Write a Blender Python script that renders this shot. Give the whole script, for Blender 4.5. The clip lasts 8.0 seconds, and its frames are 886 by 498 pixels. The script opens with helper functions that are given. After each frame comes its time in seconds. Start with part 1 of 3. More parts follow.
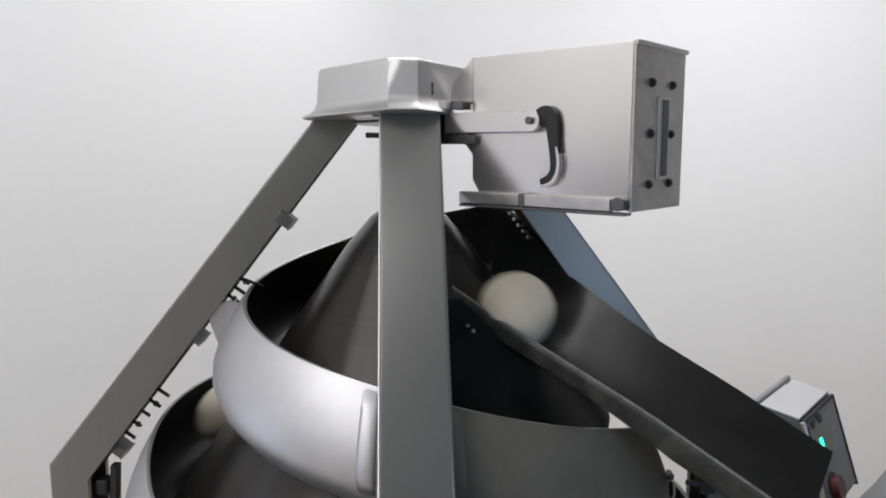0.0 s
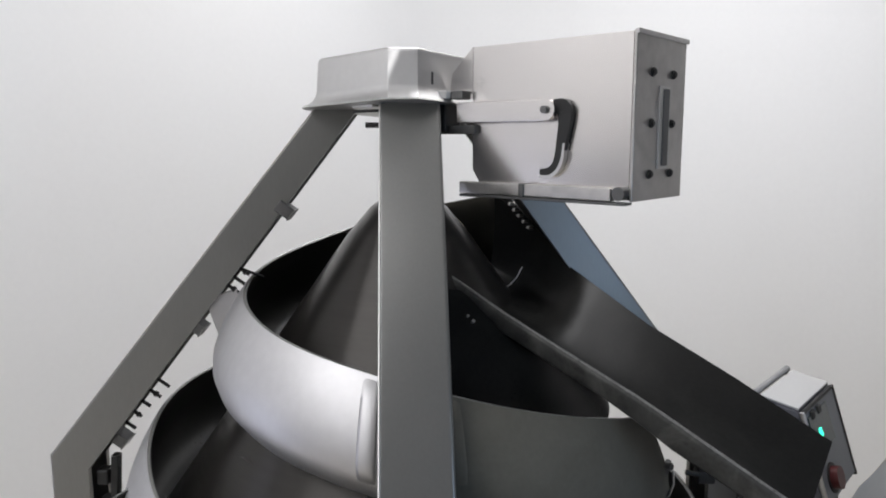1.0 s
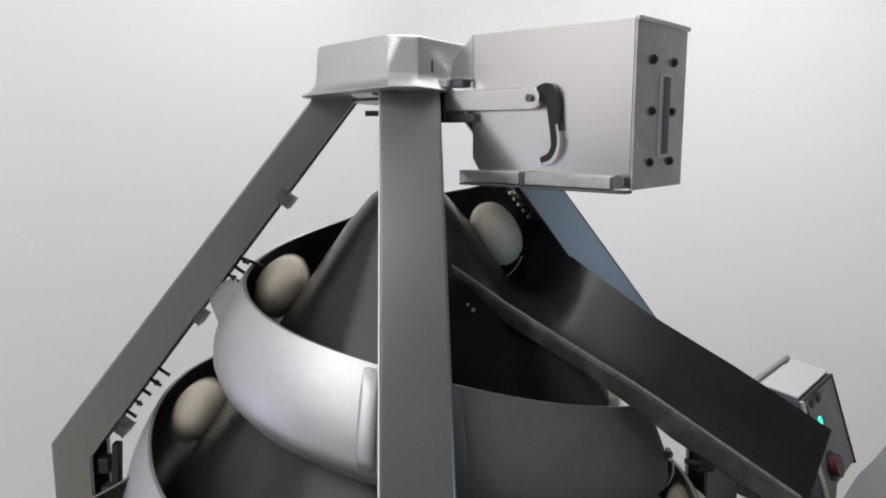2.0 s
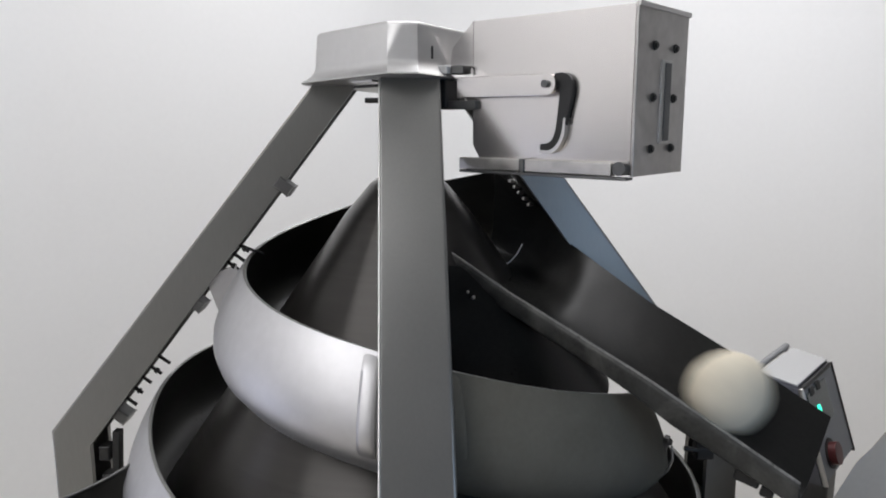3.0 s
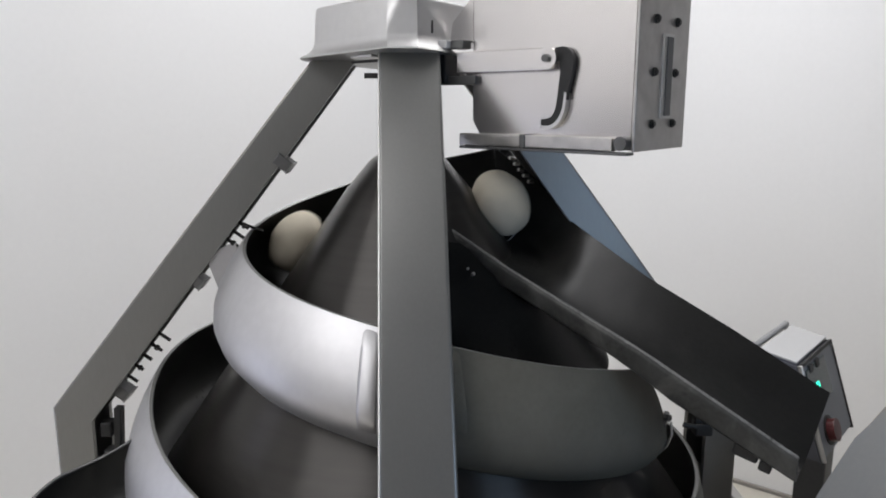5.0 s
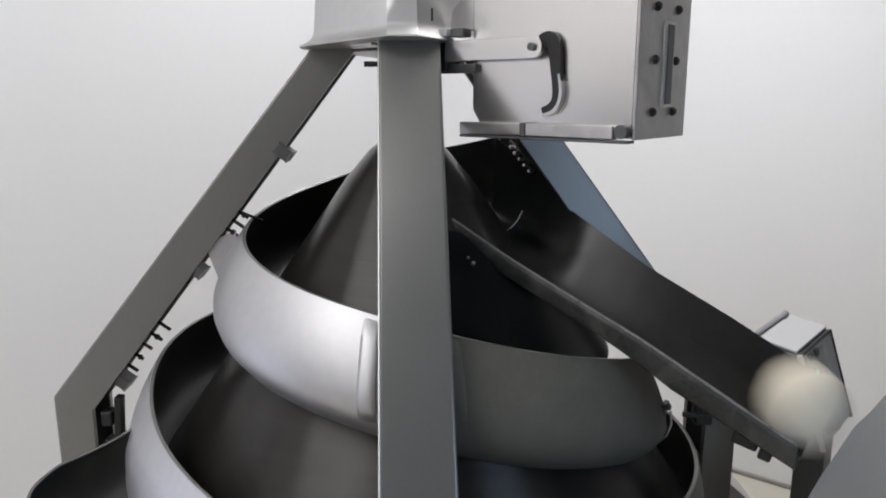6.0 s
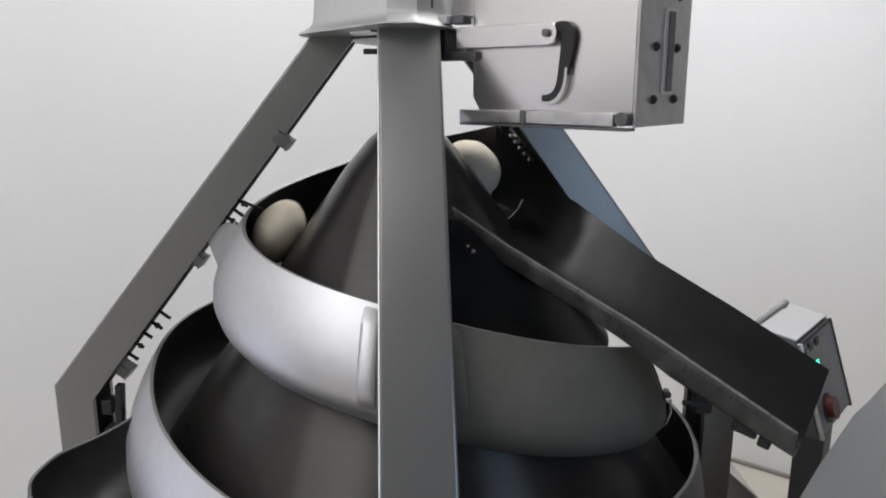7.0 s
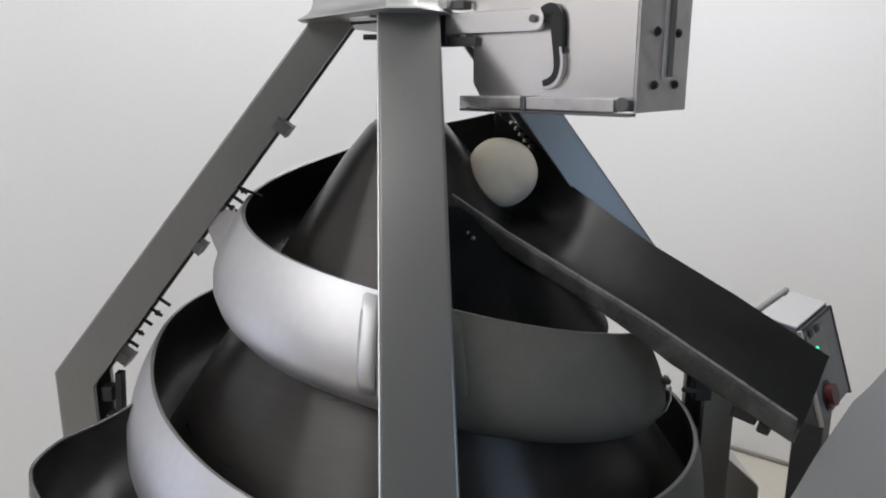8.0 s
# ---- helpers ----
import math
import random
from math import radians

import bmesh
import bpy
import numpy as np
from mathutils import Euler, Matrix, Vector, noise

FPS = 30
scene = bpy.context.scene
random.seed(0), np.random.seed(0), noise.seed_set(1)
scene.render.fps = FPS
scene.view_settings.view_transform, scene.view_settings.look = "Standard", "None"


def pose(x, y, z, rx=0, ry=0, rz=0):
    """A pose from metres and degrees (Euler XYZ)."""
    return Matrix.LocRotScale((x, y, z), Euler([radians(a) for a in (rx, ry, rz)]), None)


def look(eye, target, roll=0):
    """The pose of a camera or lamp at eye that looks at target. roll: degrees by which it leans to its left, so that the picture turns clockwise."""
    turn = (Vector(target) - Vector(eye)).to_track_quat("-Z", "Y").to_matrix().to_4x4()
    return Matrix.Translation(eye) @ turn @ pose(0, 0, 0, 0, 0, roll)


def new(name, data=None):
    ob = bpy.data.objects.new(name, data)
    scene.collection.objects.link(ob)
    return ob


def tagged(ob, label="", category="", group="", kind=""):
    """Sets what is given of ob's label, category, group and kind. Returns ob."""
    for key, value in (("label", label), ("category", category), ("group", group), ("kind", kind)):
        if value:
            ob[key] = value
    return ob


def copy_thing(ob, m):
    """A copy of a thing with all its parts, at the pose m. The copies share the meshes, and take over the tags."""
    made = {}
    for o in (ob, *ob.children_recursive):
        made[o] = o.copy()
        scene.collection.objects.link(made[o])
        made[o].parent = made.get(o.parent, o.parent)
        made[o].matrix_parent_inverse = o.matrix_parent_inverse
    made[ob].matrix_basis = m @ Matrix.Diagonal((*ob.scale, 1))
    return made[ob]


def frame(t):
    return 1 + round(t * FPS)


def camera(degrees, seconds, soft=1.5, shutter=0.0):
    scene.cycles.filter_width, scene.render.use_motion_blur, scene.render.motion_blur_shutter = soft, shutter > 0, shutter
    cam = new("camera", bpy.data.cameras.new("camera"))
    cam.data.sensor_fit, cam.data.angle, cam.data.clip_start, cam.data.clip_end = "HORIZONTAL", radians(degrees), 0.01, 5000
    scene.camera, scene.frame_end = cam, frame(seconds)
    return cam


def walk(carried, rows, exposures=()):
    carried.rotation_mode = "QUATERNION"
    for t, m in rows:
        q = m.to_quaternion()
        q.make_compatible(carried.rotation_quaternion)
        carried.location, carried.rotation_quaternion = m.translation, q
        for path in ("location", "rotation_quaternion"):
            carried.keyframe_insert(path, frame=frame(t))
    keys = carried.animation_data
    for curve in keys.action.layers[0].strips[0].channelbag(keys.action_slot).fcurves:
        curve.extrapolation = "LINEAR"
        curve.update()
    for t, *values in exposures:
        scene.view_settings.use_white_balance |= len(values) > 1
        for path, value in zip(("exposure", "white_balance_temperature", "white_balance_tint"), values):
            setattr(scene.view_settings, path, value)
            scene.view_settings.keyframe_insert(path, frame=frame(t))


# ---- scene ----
import collections

# ---- camera: a tripod head that tilts slowly down ----
cam = camera(62.2, 8.0, soft=1.9, shutter=0.9)
EYE, PITCH = 1.5, -7.8
TILTS = [(0.0, 0.0), (0.5, 0.30), (1.0, 0.58), (1.5, 0.90), (3.0, 1.99), (3.5, 2.37), (4.0, 2.72), (4.5, 3.06),
         (6.0, 4.03), (6.5, 4.39), (7.0, 4.72), (7.5, 5.08), (8.0, 5.51)]


def head_pose(down):
    k = radians(down) / 0.1
    base = pose(0, 0, EYE, 90 + PITCH)
    return base @ pose(0, -0.039 * k, -0.0107 * k) @ pose(0, 0, 0, -down)


walk(cam, [(t, head_pose(d)) for t, d in TILTS])

# ---- world and lamps ----
world = bpy.data.worlds.new("world")
scene.world = world
world.use_nodes = True
world.node_tree.nodes["Background"].inputs[0].default_value = (0.8, 0.88, 1.0, 1)
world.node_tree.nodes["Background"].inputs[1].default_value = 0.3
scene.view_settings.exposure = 0.04


def area_lamp(name, m, sx, sy, watts, colour):
    data = bpy.data.lights.new(name, "AREA")
    data.shape, data.size, data.size_y, data.energy, data.color = "RECTANGLE", sx, sy, watts, colour
    ob = new(name, data)
    ob.matrix_world = m
    return ob


# ceiling panels: place along the two walls from their corner, size, and power
LAMPS = [(1.22, 1.24, 1.1, 0.7, 31, (0.985, 0.98, 1.0)), (1.2, 4.1, 1.9, 2.3, 50, (0.985, 0.98, 1.0)), (1.9, 5.6, 1.2, 0.6, 6, (0.95, 0.97, 1.0))]

# ---- materials ----
def node_material(name):
    mat = bpy.data.materials.new(name)
    mat.use_nodes = True
    return mat, mat.node_tree.nodes, mat.node_tree.links, mat.node_tree.nodes["Principled BSDF"]


def surface(name, colour, rough, metal=0.0, vary=0.12, scale=6.0, stretch=(1, 1, 1), bump=0.05, fine=120.0, gloss=0.5):
    """Colour and gloss that vary at two scales, with a fine relief."""
    mat, nodes, links, bsdf = node_material(name)
    tc = nodes.new("ShaderNodeTexCoord")
    mp = nodes.new("ShaderNodeMapping")
    mp.inputs["Scale"].default_value = stretch
    links.new(tc.outputs["Object"], mp.inputs["Vector"])
    big = nodes.new("ShaderNodeTexNoise")
    big.inputs["Scale"].default_value, big.inputs["Detail"].default_value = scale, 5
    small = nodes.new("ShaderNodeTexNoise")
    small.inputs["Scale"].default_value, small.inputs["Detail"].default_value = fine, 4
    links.new(tc.outputs["Object"], big.inputs["Vector"])
    links.new(mp.outputs["Vector"], small.inputs["Vector"])
    mix = nodes.new("ShaderNodeMath")
    mix.operation = "MULTIPLY_ADD"
    mix.inputs[1].default_value = 0.5
    links.new(small.outputs["Fac"], mix.inputs[0])
    half = nodes.new("ShaderNodeMath")
    half.operation = "MULTIPLY"
    half.inputs[1].default_value = 0.5
    links.new(big.outputs["Fac"], half.inputs[0])
    links.new(half.outputs[0], mix.inputs[2])
    ramp = nodes.new("ShaderNodeMapRange")
    ramp.inputs["From Min"].default_value, ramp.inputs["From Max"].default_value = 0.3, 0.7
    ramp.inputs["To Min"].default_value, ramp.inputs["To Max"].default_value = 1 - vary, 1 + vary
    links.new(mix.outputs[0], ramp.inputs["Value"])
    col = nodes.new("ShaderNodeVectorMath")
    col.operation = "SCALE"
    col.inputs[0].default_value = colour
    links.new(ramp.outputs["Result"], col.inputs["Scale"])
    links.new(col.outputs["Vector"], bsdf.inputs["Base Color"])
    rr = nodes.new("ShaderNodeMath")
    rr.operation = "MULTIPLY"
    rr.inputs[1].default_value = rough
    links.new(ramp.outputs["Result"], rr.inputs[0])
    links.new(rr.outputs[0], bsdf.inputs["Roughness"])
    bsdf.inputs["Metallic"].default_value = metal
    bsdf.inputs["Specular IOR Level"].default_value = gloss
    bp = nodes.new("ShaderNodeBump")
    bp.inputs["Strength"].default_value, bp.inputs["Distance"].default_value = bump, 0.002
    links.new(small.outputs["Fac"], bp.inputs["Height"])
    links.new(bp.outputs["Normal"], bsdf.inputs["Normal"])
    return mat


def dusted(mat, amount, scale, low=0.5, high=0.72, stretch=(1, 1, 1)):
    """Flour left on a surface in smears of their own shape."""
    nodes, links, bsdf = mat.node_tree.nodes, mat.node_tree.links, mat.node_tree.nodes["Principled BSDF"]
    tc = nodes.new("ShaderNodeTexCoord")
    mp = nodes.new("ShaderNodeMapping")
    mp.inputs["Scale"].default_value = stretch
    smear = nodes.new("ShaderNodeTexNoise")
    smear.inputs["Scale"].default_value, smear.inputs["Detail"].default_value, smear.inputs["Roughness"].default_value = scale, 7, 0.62
    smear.inputs["Distortion"].default_value = 0.6
    fac = nodes.new("ShaderNodeMapRange")
    fac.inputs["From Min"].default_value, fac.inputs["From Max"].default_value, fac.inputs["To Max"].default_value = low, high, amount
    mix = nodes.new("ShaderNodeMix")
    mix.data_type = "RGBA"
    links.new(tc.outputs["Object"], mp.inputs["Vector"])
    links.new(mp.outputs["Vector"], smear.inputs["Vector"])
    links.new(smear.outputs["Fac"], fac.inputs["Value"])
    links.new(fac.outputs["Result"], mix.inputs["Factor"])
    links.new(bsdf.inputs["Base Color"].links[0].from_socket, mix.inputs[6])
    mix.inputs[7].default_value = (0.55, 0.53, 0.49, 1)
    links.new(mix.outputs[2], bsdf.inputs["Base Color"])


def clear_glass(name):
    mat, nodes, links, bsdf = node_material(name)
    bsdf.inputs["Transmission Weight"].default_value = 1.0
    bsdf.inputs["Roughness"].default_value = 0.0
    bsdf.inputs["IOR"].default_value = 1.45
    return mat


def glow(name, colour, strength):
    mat, nodes, links, bsdf = node_material(name)
    bsdf.inputs["Base Color"].default_value = (*colour, 1)
    bsdf.inputs["Emission Color"].default_value = (*colour, 1)
    bsdf.inputs["Emission Strength"].default_value = strength
    return mat


STEEL = surface("brushed_steel", (0.60, 0.59, 0.58), 0.40, 1.0, 0.05, 4, (1, 1, 0.03), 0.03, 220)
STEEL_CAP = surface("pressed_steel", (0.55, 0.545, 0.54), 0.46, 1.0, 0.05, 9, (1, 1, 1), 0.02, 70)
STEEL_PLATE = surface("fingered_steel_plate", (0.50, 0.485, 0.47), 0.40, 1.0, 0.2, 14, (1, 1, 1), 0.02, 45)
STEEL_BOX = surface("brushed_steel_sheet", (0.74, 0.712, 0.695), 0.25, 1.0, 0.04, 5, (0.1, 1, 1), 0.015, 160)
STEEL_SHELL = surface("satin_steel", (0.53, 0.525, 0.532), 0.51, 1.0, 0.07, 7, (1, 1, 1), 0.015, 60)
STEEL_LEG = surface("grey_bead_blasted_steel", (0.20, 0.198, 0.190), 0.37, 0.55, 0.05, 5, (1, 1, 0.2), 0.04, 260)
STEEL_DARK = surface("tarnished_steel", (0.13, 0.13, 0.13), 0.45, 0.8, 0.12, 12, (1, 1, 1), 0.04, 120)
COATING = surface("dark_non_stick_coating", (0.022, 0.022, 0.021), 0.30, 0.0, 0.1, 9, (1, 1, 1), 0.004, 90, 0.35)
CONE_COAT = surface("dark_cone_coating", (0.042, 0.039, 0.036), 0.33, 0.6, 0.22, 9, (0.02, 0.02, 1), 0.03, 90)
# the shell's steel again, its colour darkened for the shaded right side
STEEL_SHADED = surface("shaded_shell_steel", (0.112, 0.106, 0.088), 0.65, 0.0, 0.10, 6, (1, 1, 1), 0.02, 120, 0.2)
CHUTE_COAT = surface("flour_smeared_black_coating", (0.0095, 0.0095, 0.009), 0.38, 0.0, 0.3, 9, (1, 1, 1), 0.06, 150, 0.10)
dusted(CHUTE_COAT, 0.022, 4.5, 0.47, 0.78)
dusted(COATING, 0.025, 8, 0.45, 0.8)
dusted(STEEL_SHADED, 0.05, 9, 0.45, 0.8)
cone_nodes, cone_links = CONE_COAT.node_tree.nodes, CONE_COAT.node_tree.links
round_axis = cone_nodes.new("ShaderNodeTangent")
round_axis.direction_type, round_axis.axis = "RADIAL", "Z"
cone_nodes["Principled BSDF"].inputs["Anisotropic"].default_value = 0.9
cone_nodes["Principled BSDF"].inputs["Anisotropic Rotation"].default_value = 0.25
cone_links.new(round_axis.outputs["Tangent"], cone_nodes["Principled BSDF"].inputs["Tangent"])
RAIL = surface("worn_black_steel", (0.036, 0.036, 0.034), 0.5, 0.3, 0.5, 30, (1, 1, 1), 0.1, 160, 0.4)
STEEL_WORN = surface("scuffed_steel_edge", (0.17, 0.17, 0.165), 0.5, 0.5, 0.6, 60, (1, 1, 1), 0.2, 200)
BLACK = surface("black_steel_fittings", (0.02, 0.02, 0.02), 0.5, 0.3, 0.2, 30)
DOUGH = surface("dough", (0.64, 0.58, 0.46), 0.75, 0.0, 0.06, 18, (1, 1, 1), 0.4, 60)
WALL = surface("white_wall_paint", (0.86, 0.86, 0.86), 0.7, 0.0, 0.015, 1.2, (1, 1, 1), 0.08, 60)
# dark tone for unseen surfaces that the steel should mirror as dark
UNSEEN_GREY = surface("dark_grey_for_reflections", (0.10, 0.10, 0.105), 0.7, 0.0, 0.02, 1.2, (1, 1, 1), 0.08, 60)
TILE = surface("cream_floor_tile", (0.66, 0.62, 0.54), 0.3, 0.0, 0.05, 3, (1, 1, 1), 0.03, 60)
GROUT = surface("grey_grout", (0.35, 0.33, 0.30), 0.9, 0.0, 0.1, 20)
CEILING = surface("ceiling_paint", (0.70, 0.70, 0.70), 0.9, 0.0, 0.02, 2)
PLASTIC = surface("pale_grey_enamel", (0.26, 0.26, 0.265), 0.4, 0.0, 0.05, 10)
LID = surface("white_enamel", (0.50, 0.50, 0.50), 0.35, 0.0, 0.03, 10)
# panel housing: darkened in colour for the shade below the chute
HOUSING_SHADED = surface("shaded_housing_enamel", (0.13, 0.13, 0.15), 0.4, 0.0, 0.04, 10)
PANEL = surface("grey_blue_panel_foil", (0.15, 0.165, 0.19), 0.4, 0.0, 0.06, 14)
SCREEN = surface("dark_display_window", (0.015, 0.03, 0.03), 0.15, 0.0, 0.05, 10)
RED = surface("red_button_plastic", (0.075, 0.009, 0.010), 0.4, 0.0, 0.08, 30)
dusted(RAIL, 0.12, 16, 0.48, 0.78)
GLASS = clear_glass("window_glass")
GREEN = glow("green_led", (0.05, 0.9, 0.6), 1.6)
HOOD = surface("grey_beige_painted_sheet", (0.43, 0.405, 0.37), 0.5, 0.0, 0.04, 4)


# ---- mesh helpers ----
def soften(me, limit=0.64):
    """Smooth shading by area-weighted normals, which keeps flat faces flat beside their rounded edges."""
    round_vertex = collections.defaultdict(list)
    for p in me.polygons:
        p.use_smooth = True
        for v in p.vertices:
            round_vertex[v].append((p.normal.copy(), p.area))
    normals = []
    for p in me.polygons:
        for v in p.vertices:
            total = Vector()
            for n, area in round_vertex[v]:
                if n.dot(p.normal) > limit:
                    total += n * area
            normals.append(total.normalized() if total.length > 0 else p.normal.copy())
    me.normals_split_custom_set(normals)


def mesh_object(name, bm, material, smooth=True):
    bmesh.ops.recalc_face_normals(bm, faces=bm.faces)
    me = bpy.data.meshes.new(name)
    bm.to_mesh(me)
    bm.free()
    me.materials.append(material)
    if smooth:
        soften(me)
    return new(name, me)


def part(name, bm, material, parent, label="", smooth=True):
    ob = mesh_object(name, bm, material, smooth)
    ob.parent = parent
    if label:
        ob["label"] = label
    return ob


def empty(name, x=0, y=0, z=0):
    ob = new(name)
    ob.empty_display_size = 0.05
    ob.location = (x, y, z)
    return ob


def add_box(bm, sx, sy, sz, m=Matrix(), bevel=0.0, segments=2):
    """A box centred on m, with rounded edges."""
    made = bmesh.ops.create_cube(bm, size=1, matrix=m @ Matrix.Diagonal((sx, sy, sz, 1)))
    if bevel:
        edges = list({e for v in made["verts"] for e in v.link_edges})
        bmesh.ops.bevel(bm, geom=edges, offset=bevel, segments=segments, affect="EDGES", profile=0.5)
    return bm


def box(sx, sy, sz, m=Matrix(), bevel=0.0, segments=2):
    return add_box(bmesh.new(), sx, sy, sz, m, bevel, segments)


def add_rod(bm, a, b, r, sides=14):
    a, b = Vector(a), Vector(b)
    m = Matrix.Translation((a + b) / 2) @ (b - a).to_track_quat("Z", "Y").to_matrix().to_4x4()
    bmesh.ops.create_cone(bm, cap_ends=True, segments=sides, radius1=r, radius2=r, depth=(b - a).length, matrix=m)
    return bm


def rod(a, b, r, sides=14):
    return add_rod(bmesh.new(), a, b, r, sides)


def slab(bm, rows, thick, closed=False):
    """A sheet through rows of points, given a thickness towards its back."""
    grid = [[bm.verts.new(p) for p in row] for row in rows]
    faces = []
    for i in range(len(grid) - 1):
        for j in range(len(grid[0]) - 1):
            faces.append(bm.faces.new((grid[i][j], grid[i + 1][j], grid[i + 1][j + 1], grid[i][j + 1])))
    bm.normal_update()
    if thick:
        bmesh.ops.solidify(bm, geom=faces, thickness=thick)
    return bm


def prism(outline, depth, m=Matrix()):
    """A flat plate from an outline in x, z, that is depth thick in y."""
    bm = bmesh.new()
    a = [bm.verts.new(m @ Vector((x, -depth / 2, z))) for x, z in outline]
    b = [bm.verts.new(m @ Vector((x, depth / 2, z))) for x, z in outline]
    bm.faces.new(a)
    bm.faces.new(b[::-1])
    for i in range(len(a)):
        j = (i + 1) % len(a)
        bm.faces.new((a[i], b[i], b[j], a[j]))
    return bm


def smooth_table(table, x):
    """A smooth curve through rows of (x, value, value ...)."""
    xs = [r[0] for r in table]
    i = max(0, min(len(xs) - 2, sum(1 for v in xs if v <= x) - 1))
    t = (x - xs[i]) / (xs[i + 1] - xs[i])
    out = []
    for c in range(1, len(table[0])):
        y = [r[c] for r in table]

        def slope(k):
            lo, hi = max(0, k - 1), min(len(xs) - 1, k + 1)
            return (y[hi] - y[lo]) / (xs[hi] - xs[lo])
        h = xs[i + 1] - xs[i]
        out.append((2 * t**3 - 3 * t**2 + 1) * y[i] + (t**3 - 2 * t**2 + t) * h * slope(i)
                   + (3 * t**2 - 2 * t**3) * y[i + 1] + (t**3 - t**2) * h * slope(i + 1))
    return out


def straight(table, x):
    for (x0, y0), (x1, y1) in zip(table, table[1:]):
        if x <= x1:
            return y0 + (y1 - y0) * (x - x0) / (x1 - x0)
    return table[-1][1]


# ---- the room: the machine stands before a corner; x runs along one wall, y along the other ----
ROOM = Matrix.Translation((0.126, 3.52, 0)) @ Matrix(((0.785, -0.62, 0, 0), (-0.62, -0.785, 0, 0), (0, 0, -1, 0), (0, 0, 0, 1))) @ Matrix.Diagonal((1, 1, -1, 1))


def room_box(sx, sy, sz, x, y, z):
    bm = box(sx, sy, sz)
    bmesh.ops.transform(bm, matrix=ROOM @ Matrix.Translation((x, y, z)), verts=bm.verts)
    return bm


def build_room():
    tagged(mesh_object("floor", room_box(2.93, 6.24, 0.1, 1.345, 3.0, -0.054), GROUT), "cream tiled floor with grey joints", "floor", kind="structure")
    tagged(mesh_object("wall_north", room_box(2.93, 0.12, 3.0, 1.345, -0.06, 1.5), WALL), "plain white painted wall behind the machine", "wall", kind="structure")
    bm = bmesh.new()
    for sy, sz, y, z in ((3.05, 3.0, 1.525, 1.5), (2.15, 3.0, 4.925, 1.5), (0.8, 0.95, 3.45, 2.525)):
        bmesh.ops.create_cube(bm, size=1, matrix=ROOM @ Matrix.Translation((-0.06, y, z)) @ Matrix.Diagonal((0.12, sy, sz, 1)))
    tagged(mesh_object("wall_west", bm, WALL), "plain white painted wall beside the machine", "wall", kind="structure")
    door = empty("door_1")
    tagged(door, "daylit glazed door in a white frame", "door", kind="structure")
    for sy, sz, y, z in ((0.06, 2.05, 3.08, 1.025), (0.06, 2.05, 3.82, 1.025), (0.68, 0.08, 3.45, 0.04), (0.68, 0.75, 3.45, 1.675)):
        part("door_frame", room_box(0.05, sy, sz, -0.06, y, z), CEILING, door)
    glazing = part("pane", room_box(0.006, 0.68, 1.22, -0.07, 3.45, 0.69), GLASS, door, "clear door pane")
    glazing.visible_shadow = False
    tagged(mesh_object("wall_south", room_box(2.93, 0.12, 3.0, 1.345, 6.06, 1.5), WALL), "plain white painted wall", "wall", kind="structure")
    # added out of view: the duster's front mirrors it and darkens low down
    tagged(mesh_object("dark_reflection_panel", room_box(0.008, 2.1, 1.44, 0.005, 4.94, 0.72), UNSEEN_GREY), "unseen grey panel added for a dark reflection in the duster", "wall", kind="structure")
    # unseen wall, set near and dark so that steel facing it dims
    bm = bmesh.new()
    for sy, sz, y, z in ((1.87, 3.0, 0.935, 1.5), (3.63, 3.0, 4.185, 1.5), (0.5, 0.78, 2.12, 0.39), (0.5, 1.58, 2.12, 2.21)):
        bmesh.ops.create_cube(bm, size=1, matrix=ROOM @ Matrix.Translation((2.75, y, z)) @ Matrix.Diagonal((0.12, sy, sz, 1)))
    tagged(mesh_object("wall_east", bm, UNSEEN_GREY), "unseen wall with a window, dark grey to darken reflections", "wall", kind="structure")
    window = empty("window_1")
    tagged(window, "plain daylit window in a white frame", "window", kind="structure")
    for sy, sz, y, z in ((0.04, 0.64, 1.89, 1.1), (0.04, 0.64, 2.35, 1.1), (0.42, 0.04, 2.12, 0.80), (0.42, 0.04, 2.12, 1.40)):
        part("window_frame", room_box(0.06, sy, sz, 2.75, y, z), CEILING, window)
    pane = part("pane", room_box(0.006, 0.42, 0.56, 2.76, 2.12, 1.1), GLASS, window, "clear window pane")
    pane.visible_shadow = False
    # the inner corner is plastered in a wide cove
    bm, cove = bmesh.new(), 0.45
    bend = [ROOM @ Vector((cove - cove * math.sin(radians(3 * k)), cove - cove * math.cos(radians(3 * k)), 0)) for k in range(31)]
    outline = [ROOM @ Vector((-0.001, -0.001, 0))] + bend
    low = [bm.verts.new(p) for p in outline]
    high = [bm.verts.new(p + Vector((0, 0, 3.0))) for p in outline]
    bm.faces.new(low)
    bm.faces.new(high[::-1])
    for i in range(len(low)):
        j = (i + 1) % len(low)
        bm.faces.new((low[i], high[i], high[j], low[j]))
    tagged(mesh_object("wall_cove", bm, WALL), "white plastered cove between the two walls", "wall", kind="structure")
    tagged(mesh_object("ceiling", room_box(2.93, 6.24, 0.1, 1.345, 3.0, 3.05), CEILING), "plain white ceiling", "ceiling", kind="structure")
    tagged(mesh_object("baseboard", room_box(2.68, 0.012, 0.012, 1.345, 0.006, 0.006), GROUT), "thin grey sealing strip where wall meets floor", "baseboard", kind="structure")


